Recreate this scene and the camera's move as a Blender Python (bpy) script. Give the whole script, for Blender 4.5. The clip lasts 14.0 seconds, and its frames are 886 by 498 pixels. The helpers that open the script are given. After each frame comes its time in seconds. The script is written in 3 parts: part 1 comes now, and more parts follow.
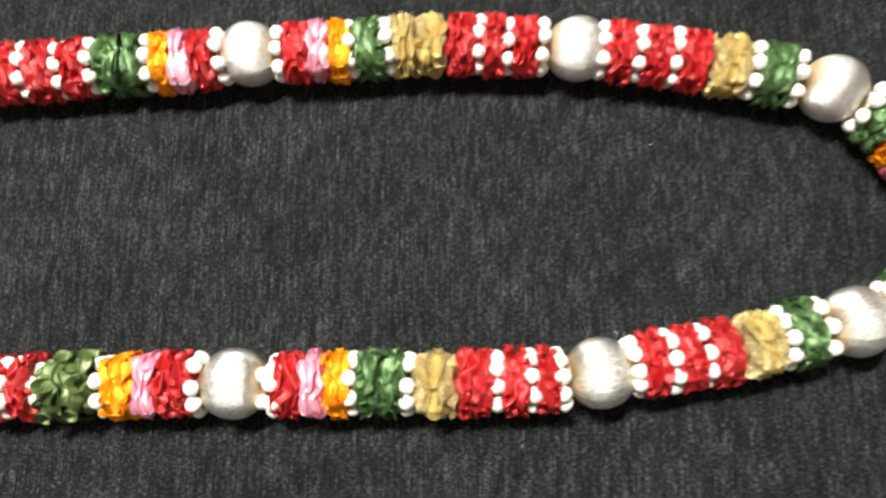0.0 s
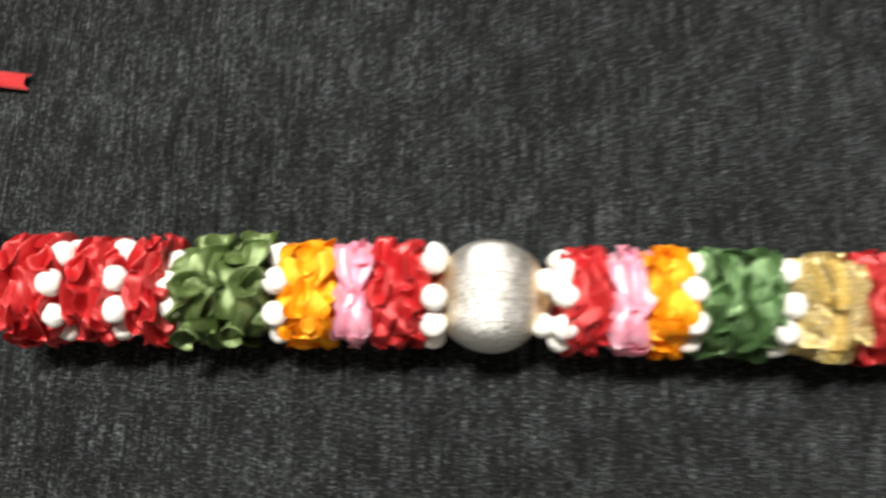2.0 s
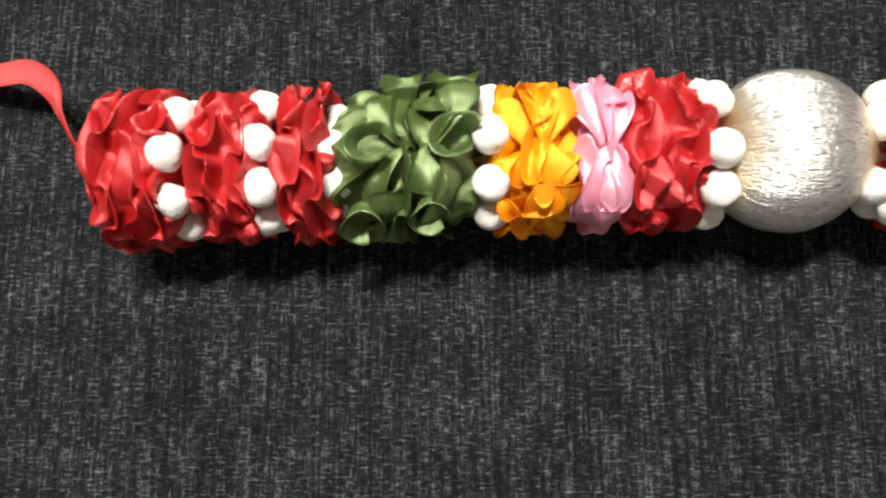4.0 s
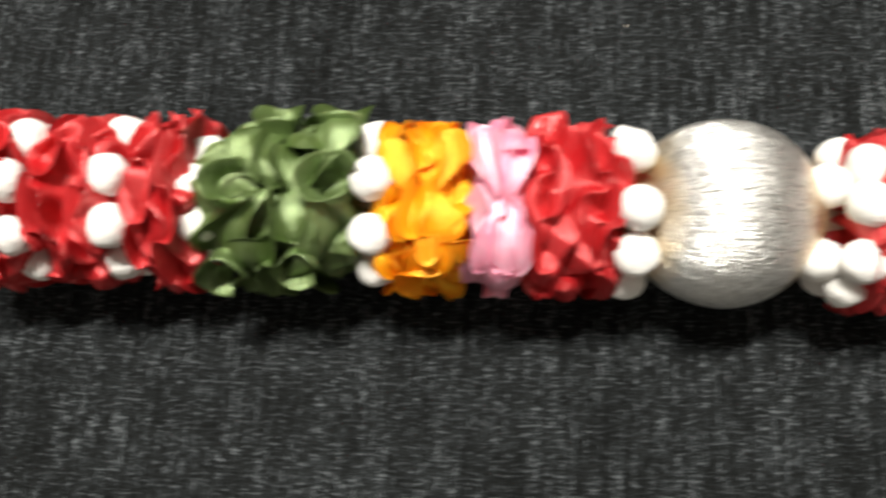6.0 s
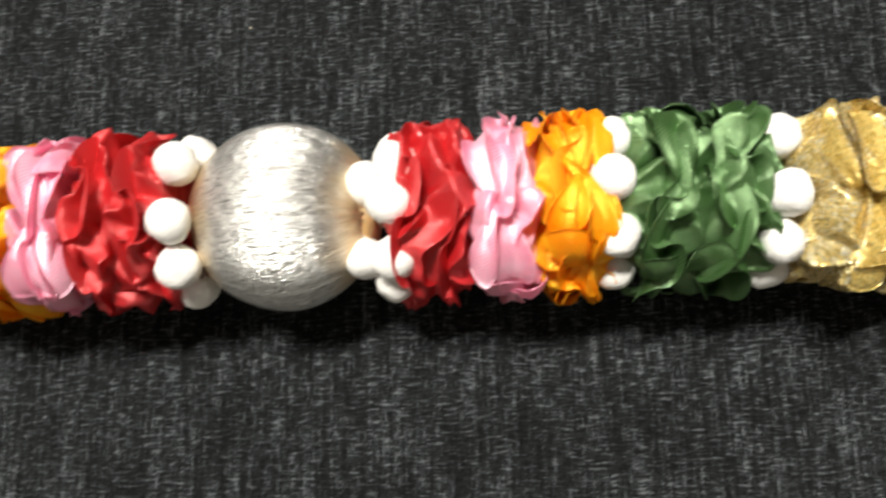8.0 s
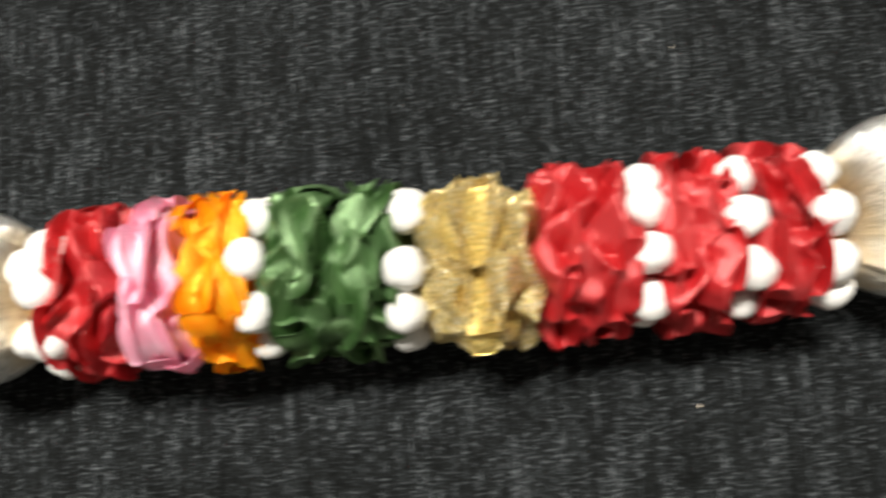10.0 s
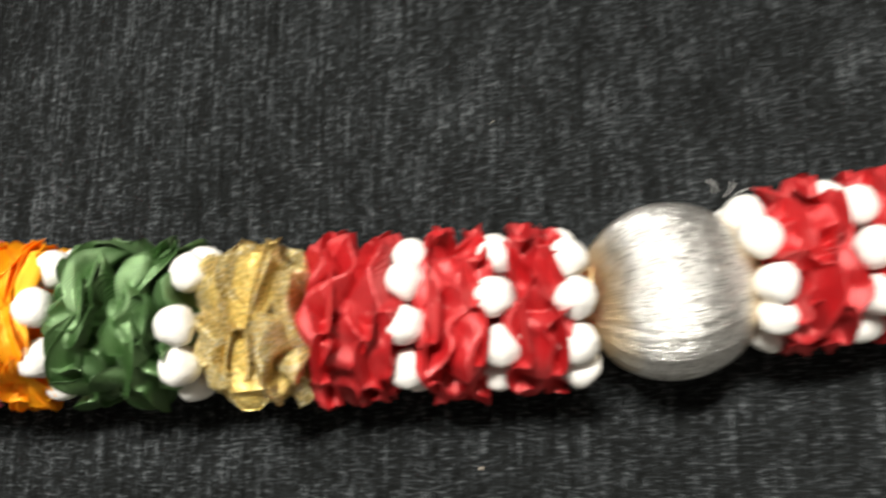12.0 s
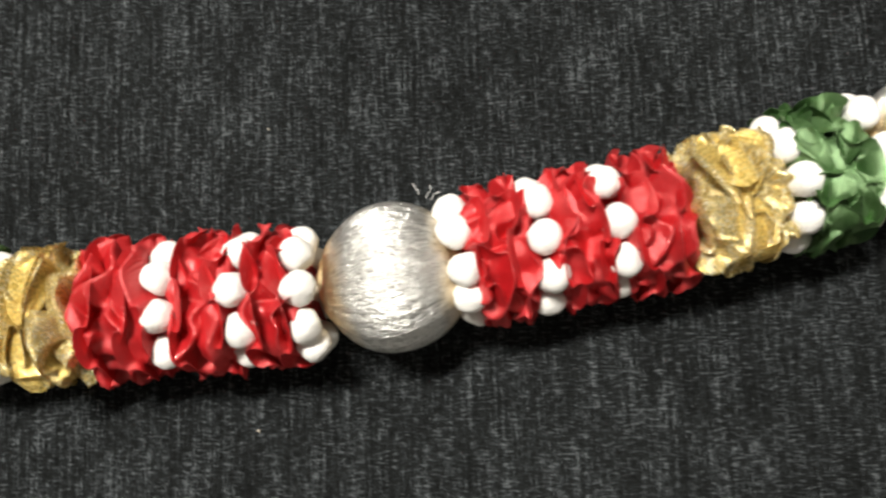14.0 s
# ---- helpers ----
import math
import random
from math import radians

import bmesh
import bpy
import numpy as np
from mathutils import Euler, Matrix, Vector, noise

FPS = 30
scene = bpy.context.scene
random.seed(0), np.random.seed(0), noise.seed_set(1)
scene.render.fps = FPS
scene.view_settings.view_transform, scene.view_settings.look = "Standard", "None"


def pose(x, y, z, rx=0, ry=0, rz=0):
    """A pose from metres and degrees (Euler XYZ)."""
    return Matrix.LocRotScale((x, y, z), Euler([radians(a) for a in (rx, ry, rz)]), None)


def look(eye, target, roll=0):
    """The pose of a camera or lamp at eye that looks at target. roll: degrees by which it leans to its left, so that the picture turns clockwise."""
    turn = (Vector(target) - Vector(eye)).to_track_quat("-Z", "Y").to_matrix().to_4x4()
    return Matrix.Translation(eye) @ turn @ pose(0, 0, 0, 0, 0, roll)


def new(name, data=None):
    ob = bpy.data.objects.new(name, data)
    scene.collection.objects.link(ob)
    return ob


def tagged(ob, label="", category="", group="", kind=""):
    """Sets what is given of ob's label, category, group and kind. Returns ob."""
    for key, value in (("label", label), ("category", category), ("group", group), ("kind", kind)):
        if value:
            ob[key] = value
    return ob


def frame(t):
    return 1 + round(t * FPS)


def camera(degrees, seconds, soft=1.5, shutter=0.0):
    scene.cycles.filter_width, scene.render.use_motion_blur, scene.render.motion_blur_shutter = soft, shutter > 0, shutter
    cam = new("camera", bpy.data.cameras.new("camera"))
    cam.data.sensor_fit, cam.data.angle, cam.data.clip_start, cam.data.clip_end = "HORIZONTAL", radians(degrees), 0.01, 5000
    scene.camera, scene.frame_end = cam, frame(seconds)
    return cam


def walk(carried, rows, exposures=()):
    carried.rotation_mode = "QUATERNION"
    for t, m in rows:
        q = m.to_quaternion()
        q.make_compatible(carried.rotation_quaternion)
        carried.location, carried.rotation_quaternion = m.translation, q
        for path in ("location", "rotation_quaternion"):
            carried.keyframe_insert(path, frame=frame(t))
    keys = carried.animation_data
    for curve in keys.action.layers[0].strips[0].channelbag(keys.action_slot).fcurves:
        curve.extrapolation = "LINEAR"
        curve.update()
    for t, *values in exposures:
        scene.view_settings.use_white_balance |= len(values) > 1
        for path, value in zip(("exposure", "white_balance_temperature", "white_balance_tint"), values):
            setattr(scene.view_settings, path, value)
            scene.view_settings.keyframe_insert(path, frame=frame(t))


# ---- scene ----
cam = camera(62.0, 14.0, soft=2.5, shutter=0.8)
PATH = [
    (0, (0.011, 0.017, 0.365), (-0.056, 0.458, -1.585), -8.5),
    (0.5, (-0.013, 0.022, 0.336), (-0.062, 0.417, -1.624), -7.0),
    (1, (-0.047, 0.014, 0.299), (-0.099, 0.393, -1.664), -7.2),
    (1.5, (-0.078, 0.009, 0.265), (-0.106, 0.371, -1.701), -4.3),
    (2, (-0.109, 0.0, 0.23), (-0.145, 0.409, -1.727), -2.8),
    (2.5, (-0.138, 0.0, 0.2), (-0.071, 0.315, -1.774), 12.5),
    (3, (-0.159, -0.007, 0.18), (-0.112, 0.329, -1.791), 7.8),
    (3.2, (-0.164, -0.01, 0.175), (-0.162, 0.306, -1.8), 0.3),
    (5.3, (-0.163, -0.014, 0.146), (-0.238, 0.358, -1.818), -13.2),
    (5.5, (-0.165, -0.014, 0.142), (-0.194, 0.368, -1.821), -6.6),
    (6, (-0.139, -0.004, 0.145), (-0.26, 0.4, -1.81), -13.7),
    (6.5, (-0.115, -0.003, 0.144), (-0.287, 0.376, -1.813), -21.3),
    (7, (-0.091, -0.002, 0.144), (-0.258, 0.373, -1.813), -22.9),
    (7.2, (-0.083, -0.003, 0.144), (-0.256, 0.369, -1.813), -24.3),
    (9.3, (-0.037, 0.015, 0.139), (-0.124, 0.307, -1.838), -20.2),
    (9.5, (-0.031, 0.014, 0.142), (-0.12, 0.315, -1.833), -20.1),
    (10, (-0.005, 0.013, 0.149), (-0.084, 0.335, -1.824), -17.5),
    (10.5, (0.017, 0.012, 0.15), (-0.067, 0.356, -1.819), -16.2),
    (11, (0.023, 0.015, 0.149), (-0.099, 0.361, -1.817), -20.5),
    (11.5, (0.025, 0.018, 0.149), (-0.111, 0.358, -1.818), -22.8),
    (12, (0.039, 0.019, 0.156), (-0.085, 0.39, -1.805), -18.8),
    (12.5, (0.059, 0.016, 0.171), (-0.048, 0.444, -1.779), -14.4),
    (13, (0.069, 0.016, 0.173), (-0.081, 0.474, -1.768), -18.6),
    (13.5, (0.079, 0.015, 0.174), (-0.016, 0.41, -1.785), -16.9),
    (14, (0.089, 0.022, 0.178), (0.018, 0.275, -1.805), -18.1),
]
walk(cam, [(t, look(eye, target, roll)) for t, eye, target, roll in PATH],
     [(0, 0.36), (1.5, 0.26), (3.0, 0.18), (5.5, 0.18), (7.0, 0.20), (9.5, 0.04), (14.0, 0.04)])


# ---------------------------------------------------------------- light
# the room is closed, so only the tube lamp over the cloth lights it
world = bpy.data.worlds.new("room_air")
world.use_nodes = True
world.node_tree.nodes["Background"].inputs[0].default_value = (0.05, 0.05, 0.055, 1)
world.node_tree.nodes["Background"].inputs[1].default_value = 0.2
scene.world = world

LAMP_AT = (-0.26, 0.56, 1.58)
LAMP_WATTS = 60.0
lamp_data = bpy.data.lights.new("tube_glow", "AREA")
lamp_data.shape, lamp_data.size, lamp_data.size_y = "RECTANGLE", 0.56, 0.10
lamp_data.energy, lamp_data.color = LAMP_WATTS, (1.0, 0.965, 0.88)
lamp = new("tube_glow", lamp_data)
lamp.matrix_world = look((LAMP_AT[0], LAMP_AT[1], LAMP_AT[2] - 0.03), (0.0, 0.03, 0.0))
scene.view_settings.exposure = 0.0


# ---------------------------------------------------------------- materials
def material(name):
    m = bpy.data.materials.new(name)
    m.use_nodes = True
    nt = m.node_tree
    return m, nt, nt.nodes["Principled BSDF"]


def node(nt, kind, **inputs):
    n = nt.nodes.new(kind)
    for k, v in inputs.items():
        key = int(k[1:]) if k[0] == "i" and k[1:].isdigit() else k.replace("_", " ")
        n.inputs[key].default_value = v
    return n


def ramp(nt, source, stops):
    r = nt.nodes.new("ShaderNodeValToRGB")
    els = r.color_ramp.elements
    while len(els) < len(stops):
        els.new(0.5)
    for e, (p, c) in zip(els, stops):
        e.position, e.color = p, (*c, 1) if len(c) == 3 else c
    nt.links.new(source, r.inputs[0])
    return r


def grey(v):
    return (v, v, v)


def mix_colour(nt, fac, a, b, mode="MIX"):
    m = nt.nodes.new("ShaderNodeMix")
    m.data_type, m.blend_type = "RGBA", mode
    for sock, val in ((m.inputs[0], fac), (m.inputs[6], a), (m.inputs[7], b)):
        if hasattr(val, "is_linked"):
            nt.links.new(val, sock)
        elif isinstance(val, tuple):
            sock.default_value = (*val, 1)
        else:
            sock.default_value = val
    return m.outputs[2]


def maths(nt, op, a, b=0.0):
    m = nt.nodes.new("ShaderNodeMath")
    m.operation = op
    for sock, val in zip(m.inputs, (a, b)):
        if hasattr(val, "is_linked"):
            nt.links.new(val, sock)
        else:
            sock.default_value = val
    return m.outputs[0]


def scaled(nt, source, scale, rot=(0, 0, 0)):
    mp = nt.nodes.new("ShaderNodeMapping")
    mp.inputs["Scale"].default_value = scale
    mp.inputs["Rotation"].default_value = rot
    nt.links.new(source, mp.inputs[0])
    return mp.outputs[0]


def noise_of(nt, vector, scale, detail=3.0, rough=0.55):
    n = node(nt, "ShaderNodeTexNoise", Scale=scale, Detail=detail, Roughness=rough)
    nt.links.new(vector, n.inputs["Vector"])
    return n.outputs["Fac"]


def bump_to(nt, bsdf, height, strength, distance):
    b = node(nt, "ShaderNodeBump", Strength=strength, Distance=distance)
    nt.links.new(height, b.inputs["Height"])
    nt.links.new(b.outputs[0], bsdf.inputs["Normal"])


def satin(name, colour, dark, light, silk_colour, rough=0.42, share=0.40, through_light=0.24):
    """Satin ribbon: fine slanting ribs of the weave, glossy along the folds, with slight unevenness of the dye."""
    m, nt, p = material(name)
    uv = nt.nodes.new("ShaderNodeTexCoord").outputs["UV"]
    cloud = noise_of(nt, scaled(nt, uv, (120, 120, 1)), 1.0, 3)
    col = ramp(nt, cloud, [(0.3, dark), (0.5, colour), (0.72, light)]).outputs[0]
    ribs = node(nt, "ShaderNodeTexWave", Scale=1.0, Distortion=0.7, Detail=1.0)
    ribs.inputs["Detail Scale"].default_value = 0.7
    nt.links.new(scaled(nt, uv, (700, 700, 1), (0, 0, 0.95)), ribs.inputs["Vector"])
    cross = node(nt, "ShaderNodeTexWave", Scale=1.0, Distortion=0.5, Detail=1.0)
    nt.links.new(scaled(nt, uv, (640, 640, 1), (0, 0, -0.7)), cross.inputs["Vector"])
    threads = noise_of(nt, scaled(nt, uv, (5200, 900, 1), (0, 0, 0.2)), 1.0, 1.0)
    grain = maths(nt, "ADD", maths(nt, "MULTIPLY", ribs.outputs["Fac"], 0.42), maths(nt, "MULTIPLY", threads, 0.33))
    grain = maths(nt, "ADD", grain, maths(nt, "MULTIPLY", cross.outputs["Fac"], 0.25))
    info = nt.nodes.new("ShaderNodeObjectInfo")
    hsv = nt.nodes.new("ShaderNodeHueSaturation")
    tone = maths(nt, "ADD", maths(nt, "MULTIPLY", info.outputs["Random"], 0.20), maths(nt, "ADD", maths(nt, "MULTIPLY", grain, 0.56), 0.62))
    nt.links.new(tone, hsv.inputs["Value"])
    nt.links.new(col, hsv.inputs["Color"])
    nt.links.new(hsv.outputs[0], p.inputs["Base Color"])
    p.inputs["Metallic"].default_value = 0.05
    p.inputs["Specular IOR Level"].default_value = 0.15
    p.inputs["Roughness"].default_value = 0.6
    crease = noise_of(nt, scaled(nt, uv, (220, 420, 1)), 1.0, 2)
    bump = node(nt, "ShaderNodeBump", Strength=0.15, Distance=0.0003)
    nt.links.new(maths(nt, "ADD", maths(nt, "MULTIPLY", grain, 0.34), crease), bump.inputs["Height"])
    nt.links.new(bump.outputs[0], p.inputs["Normal"])
    # thin ribbon lets some light through
    glow = nt.nodes.new("ShaderNodeBsdfTranslucent")
    nt.links.new(hsv.outputs[0], glow.inputs["Color"])
    both_sides = nt.nodes.new("ShaderNodeMixShader")
    both_sides.inputs[0].default_value = through_light
    nt.links.new(p.outputs[0], both_sides.inputs[1])
    nt.links.new(glow.outputs[0], both_sides.inputs[2])
    # silky lustre of the floating threads, drawn out across the folds
    lustre = nt.nodes.new("ShaderNodeBsdfAnisotropic")
    lustre.inputs["Anisotropy"].default_value = 0.45
    lustre.inputs["Color"].default_value = (*silk_colour, 1)
    nt.links.new(ramp(nt, grain, [(0.25, grey(rough + 0.10)), (0.75, grey(rough - 0.08))]).outputs[0], lustre.inputs["Roughness"])
    weave = node(nt, "ShaderNodeBump", Strength=0.6, Distance=0.00026)
    nt.links.new(maths(nt, "ADD", grain, maths(nt, "MULTIPLY", crease, 0.35)), weave.inputs["Height"])
    nt.links.new(weave.outputs[0], lustre.inputs["Normal"])
    silk = nt.nodes.new("ShaderNodeMixShader")
    nt.links.new(ramp(nt, grain, [(0.3, grey(share * 0.25)), (0.7, grey(share * 1.15))]).outputs[0], silk.inputs[0])
    nt.links.new(both_sides.outputs[0], silk.inputs[1])
    nt.links.new(lustre.outputs[0], silk.inputs[2])
    nt.links.new(silk.outputs[0], nt.nodes["Material Output"].inputs["Surface"])
    return m


RED = satin("red_satin", (0.55, 0.014, 0.019), (0.46, 0.009, 0.013), (0.64, 0.024, 0.030), (1.0, 0.33, 0.33), 0.35, 0.31, 0.34)
PINK = satin("pink_satin", (0.99, 0.43, 0.60), (0.98, 0.34, 0.52), (1.0, 0.60, 0.74), (1.0, 0.90, 0.95), 0.38, 0.42, 0.48)
ORANGE = satin("orange_satin", (1.0, 0.40, 0.004), (0.99, 0.30, 0.003), (1.0, 0.50, 0.01), (1.0, 0.78, 0.12), 0.38, 0.28, 0.42)
GREEN = satin("green_satin", (0.036, 0.092, 0.024), (0.022, 0.062, 0.014), (0.060, 0.130, 0.038), (0.50, 0.74, 0.40), 0.36, 0.36, 0.22)
OLIVE = satin("olive_satin", (0.058, 0.094, 0.020), (0.036, 0.062, 0.011), (0.088, 0.128, 0.034), (0.56, 0.72, 0.38), 0.34, 0.36, 0.22)


def gold_tissue():
    """Gold tissue ribbon: a sheer tan ground with metallic threads, closest along the two selvages."""
    m, nt, p = material("gold_tissue")
    uv = nt.nodes.new("ShaderNodeTexCoord").outputs["UV"]
    vor = node(nt, "ShaderNodeTexVoronoi", Scale=1.0)
    nt.links.new(scaled(nt, uv, (2300, 2900, 1)), vor.inputs["Vector"])
    spark = nt.nodes.new("ShaderNodeSeparateColor")
    nt.links.new(vor.outputs["Color"], spark.inputs[0])
    sep = nt.nodes.new("ShaderNodeSeparateXYZ")
    nt.links.new(uv, sep.inputs[0])
    selvage = ramp(nt, maths(nt, "MULTIPLY", maths(nt, "ABSOLUTE", sep.outputs[1]), 285.0), [(0.52, grey(0.0)), (0.62, grey(1.0))]).outputs[0]
    weft = node(nt, "ShaderNodeTexWave", Scale=1.0, Distortion=0.6, Detail=1.0)
    weft.bands_direction = "X"
    nt.links.new(scaled(nt, uv, (900, 900, 1)), weft.inputs["Vector"])
    # sparkle is put into the colour: random cells run from brown to near-white
    sheer = ramp(nt, maths(nt, "ADD", maths(nt, "MULTIPLY", weft.outputs["Fac"], 0.4), maths(nt, "MULTIPLY", spark.outputs[0], 0.6)),
                 [(0.15, (0.55, 0.36, 0.06)), (0.6, (0.92, 0.67, 0.19)), (0.95, (1.0, 0.89, 0.44))]).outputs[0]
    glitter = ramp(nt, spark.outputs[0], [(0.0, (0.52, 0.36, 0.08)), (0.4, (0.90, 0.70, 0.26)), (0.75, (1.0, 0.87, 0.48)), (1.0, (1.0, 0.98, 0.82))]).outputs[0]
    nt.links.new(mix_colour(nt, selvage, sheer, glitter), p.inputs["Base Color"])
    nt.links.new(ramp(nt, selvage, [(0.0, grey(0.42)), (1.0, grey(0.65))]).outputs[0], p.inputs["Metallic"])
    nt.links.new(ramp(nt, spark.outputs[1], [(0.0, grey(0.18)), (1.0, grey(0.44))]).outputs[0], p.inputs["Roughness"])
    rib = maths(nt, "ADD", maths(nt, "MULTIPLY", weft.outputs["Fac"], 0.7), maths(nt, "MULTIPLY", spark.outputs[2], maths(nt, "ADD", 0.25, selvage)))
    bump_to(nt, p, rib, 0.8, 0.0003)
    thin = nt.nodes.new("ShaderNodeBsdfTranslucent")
    nt.links.new(sheer, thin.inputs["Color"])
    both_sides = nt.nodes.new("ShaderNodeMixShader")
    both_sides.inputs[0].default_value = 0.22
    nt.links.new(p.outputs[0], both_sides.inputs[1])
    nt.links.new(thin.outputs[0], both_sides.inputs[2])
    nt.links.new(both_sides.outputs[0], nt.nodes["Material Output"].inputs["Surface"])
    return m


GOLD = gold_tissue()


def foam():
    m, nt, p = material("white_foam")
    co = nt.nodes.new("ShaderNodeTexCoord").outputs["Object"]
    cells = node(nt, "ShaderNodeTexVoronoi", Scale=1400.0)
    nt.links.new(co, cells.inputs["Vector"])
    tone = noise_of(nt, co, 300, 3)
    nt.links.new(ramp(nt, tone, [(0.3, (0.71, 0.69, 0.66)), (0.7, (0.79, 0.77, 0.74))]).outputs[0], p.inputs["Base Color"])
    p.inputs["Roughness"].default_value = 0.6
    p.inputs["Subsurface Weight"].default_value = 0.0
    bump_to(nt, p, cells.outputs["Distance"], 0.25, 0.0003)
    return m


FOAM = foam()


def silver_thread():
    """Silver thread wound from pole to pole (along the ball's own x), streaky and glinting."""
    m, nt, p = material("silver_thread")
    co = nt.nodes.new("ShaderNodeTexCoord").outputs["Object"]
    sep = nt.nodes.new("ShaderNodeSeparateXYZ")
    nt.links.new(co, sep.inputs[0])
    around = maths(nt, "ARCTAN2", sep.outputs[1], sep.outputs[2])
    warp = noise_of(nt, co, 160, 2)
    comb = nt.nodes.new("ShaderNodeCombineXYZ")
    nt.links.new(maths(nt, "ADD", maths(nt, "MULTIPLY", sep.outputs[0], 520.0), maths(nt, "MULTIPLY", warp, 2.0)), comb.inputs[0])
    nt.links.new(maths(nt, "ADD", maths(nt, "MULTIPLY", around, 38.0), maths(nt, "MULTIPLY", warp, 2.6)), comb.inputs[1])
    info = nt.nodes.new("ShaderNodeObjectInfo")
    nt.links.new(maths(nt, "MULTIPLY", info.outputs["Random"], 30.0), comb.inputs[2])
    streak = noise_of(nt, comb.outputs[0], 1.25, 2.5, 0.6)
    # glints and the dark gaps between strands are put into the colour too
    col = ramp(nt, streak, [(0.31, (0.20, 0.20, 0.19)), (0.40, (0.55, 0.545, 0.52)), (0.52, (0.82, 0.815, 0.79)), (0.64, (0.93, 0.928, 0.91))]).outputs[0]
    # yellowed by glue towards the two holes
    pole = maths(nt, "ADD", maths(nt, "ABSOLUTE", maths(nt, "MULTIPLY", sep.outputs[0], 61.0)), maths(nt, "MULTIPLY", noise_of(nt, co, 190, 3), 0.35))
    stain = ramp(nt, pole, [(0.70, grey(0.0)), (0.98, grey(0.85))]).outputs[0]
    nt.links.new(mix_colour(nt, stain, col, (0.76, 0.58, 0.32)), p.inputs["Base Color"])
    p.inputs["Metallic"].default_value = 1.0
    nt.links.new(ramp(nt, streak, [(0.35, grey(0.46)), (0.7, grey(0.30))]).outputs[0], p.inputs["Roughness"])
    p.inputs["Coat Weight"].default_value = 0.35
    p.inputs["Coat Roughness"].default_value = 0.25
    bump_to(nt, p, streak, 0.75, 0.0009)
    return m


SILVER = silver_thread()


def glue_material():
    m, nt, p = material("amber_glue")
    co = nt.nodes.new("ShaderNodeTexCoord").outputs["Object"]
    nt.links.new(ramp(nt, noise_of(nt, co, 220, 3), [(0.3, (0.66, 0.42, 0.16)), (0.7, (0.80, 0.64, 0.38))]).outputs[0], p.inputs["Base Color"])
    p.inputs["Roughness"].default_value = 0.32
    bump_to(nt, p, noise_of(nt, co, 500, 3), 0.4, 0.0006)
    return m


GLUE = glue_material()


def cord_material():
    m, nt, p = material("cotton_cord")
    co = nt.nodes.new("ShaderNodeTexCoord").outputs["Object"]
    nt.links.new(ramp(nt, noise_of(nt, co, 400, 3), [(0.3, (0.50, 0.42, 0.32)), (0.7, (0.72, 0.66, 0.55))]).outputs[0], p.inputs["Base Color"])
    p.inputs["Roughness"].default_value = 0.8
    return m


CORD = cord_material()


def cloth_material():
    """Charcoal upholstery weave: pale slubs of yarn lying both ways over a near-black ground."""
    m, nt, p = material("charcoal_weave")
    co = nt.nodes.new("ShaderNodeTexCoord").outputs["Object"]
    wob = node(nt, "ShaderNodeTexNoise", Scale=90.0, Detail=2.0)
    nt.links.new(co, wob.inputs["Vector"])
    off = nt.nodes.new("ShaderNodeVectorMath")
    off.operation = "MULTIPLY_ADD"
    nt.links.new(wob.outputs["Color"], off.inputs[0])
    off.inputs[1].default_value = (0.0009, 0.0009, 0)
    nt.links.new(co, off.inputs[2])
    v = off.outputs[0]
    lines = noise_of(nt, scaled(nt, v, (1050, 42, 1)), 1.0, 2.0, 0.6)
    warp = noise_of(nt, scaled(nt, v, (2000, 340, 1)), 1.0, 2.0, 0.5)
    weft = noise_of(nt, scaled(nt, v, (380, 1900, 1)), 1.0, 2.0, 0.5)
    fine = noise_of(nt, scaled(nt, v, (3000, 3000, 1)), 1.0, 1.0)
    patch = noise_of(nt, scaled(nt, v, (140, 70, 1)), 1.0, 3.0)
    large = noise_of(nt, co, 14.0, 3.0)
    yarn = maths(nt, "MAXIMUM", maths(nt, "MULTIPLY", warp, 1.0), maths(nt, "MULTIPLY", weft, 1.06))
    for extra, share in ((lines, 0.44), (patch, 0.26), (fine, 0.50)):
        yarn = maths(nt, "ADD", yarn, maths(nt, "MULTIPLY", maths(nt, "SUBTRACT", extra, 0.5), share))
    col = ramp(nt, yarn, [(0.43, (0.0050, 0.0054, 0.0054)), (0.555, (0.0112, 0.0121, 0.0124)), (0.66, (0.0235, 0.0258, 0.0272)), (0.79, (0.100, 0.110, 0.116))]).outputs[0]
    dust = ramp(nt, large, [(0.3, grey(0.8)), (0.7, grey(1.2))]).outputs[0]
    nt.links.new(mix_colour(nt, 1.0, col, dust, "MULTIPLY"), p.inputs["Base Color"])
    p.inputs["Roughness"].default_value = 0.85
    p.inputs["Specular IOR Level"].default_value = 0.05
    p.inputs["Sheen Weight"].default_value = 0.0
    bump_to(nt, p, yarn, 0.8, 0.0009)
    return m


CLOTH = cloth_material()


def paint(name, a, b, scale):
    m, nt, p = material(name)
    co = nt.nodes.new("ShaderNodeTexCoord").outputs["Object"]
    nt.links.new(ramp(nt, noise_of(nt, co, scale, 4), [(0.3, a), (0.7, b)]).outputs[0], p.inputs["Base Color"])
    p.inputs["Roughness"].default_value = 0.8
    bump_to(nt, p, noise_of(nt, co, 60, 4), 0.15, 0.002)
    return m


WALL = paint("wall_paint", (0.42, 0.40, 0.37), (0.48, 0.46, 0.43), 3)
METAL = paint("white_enamel", (0.72, 0.72, 0.70), (0.80, 0.80, 0.78), 8)


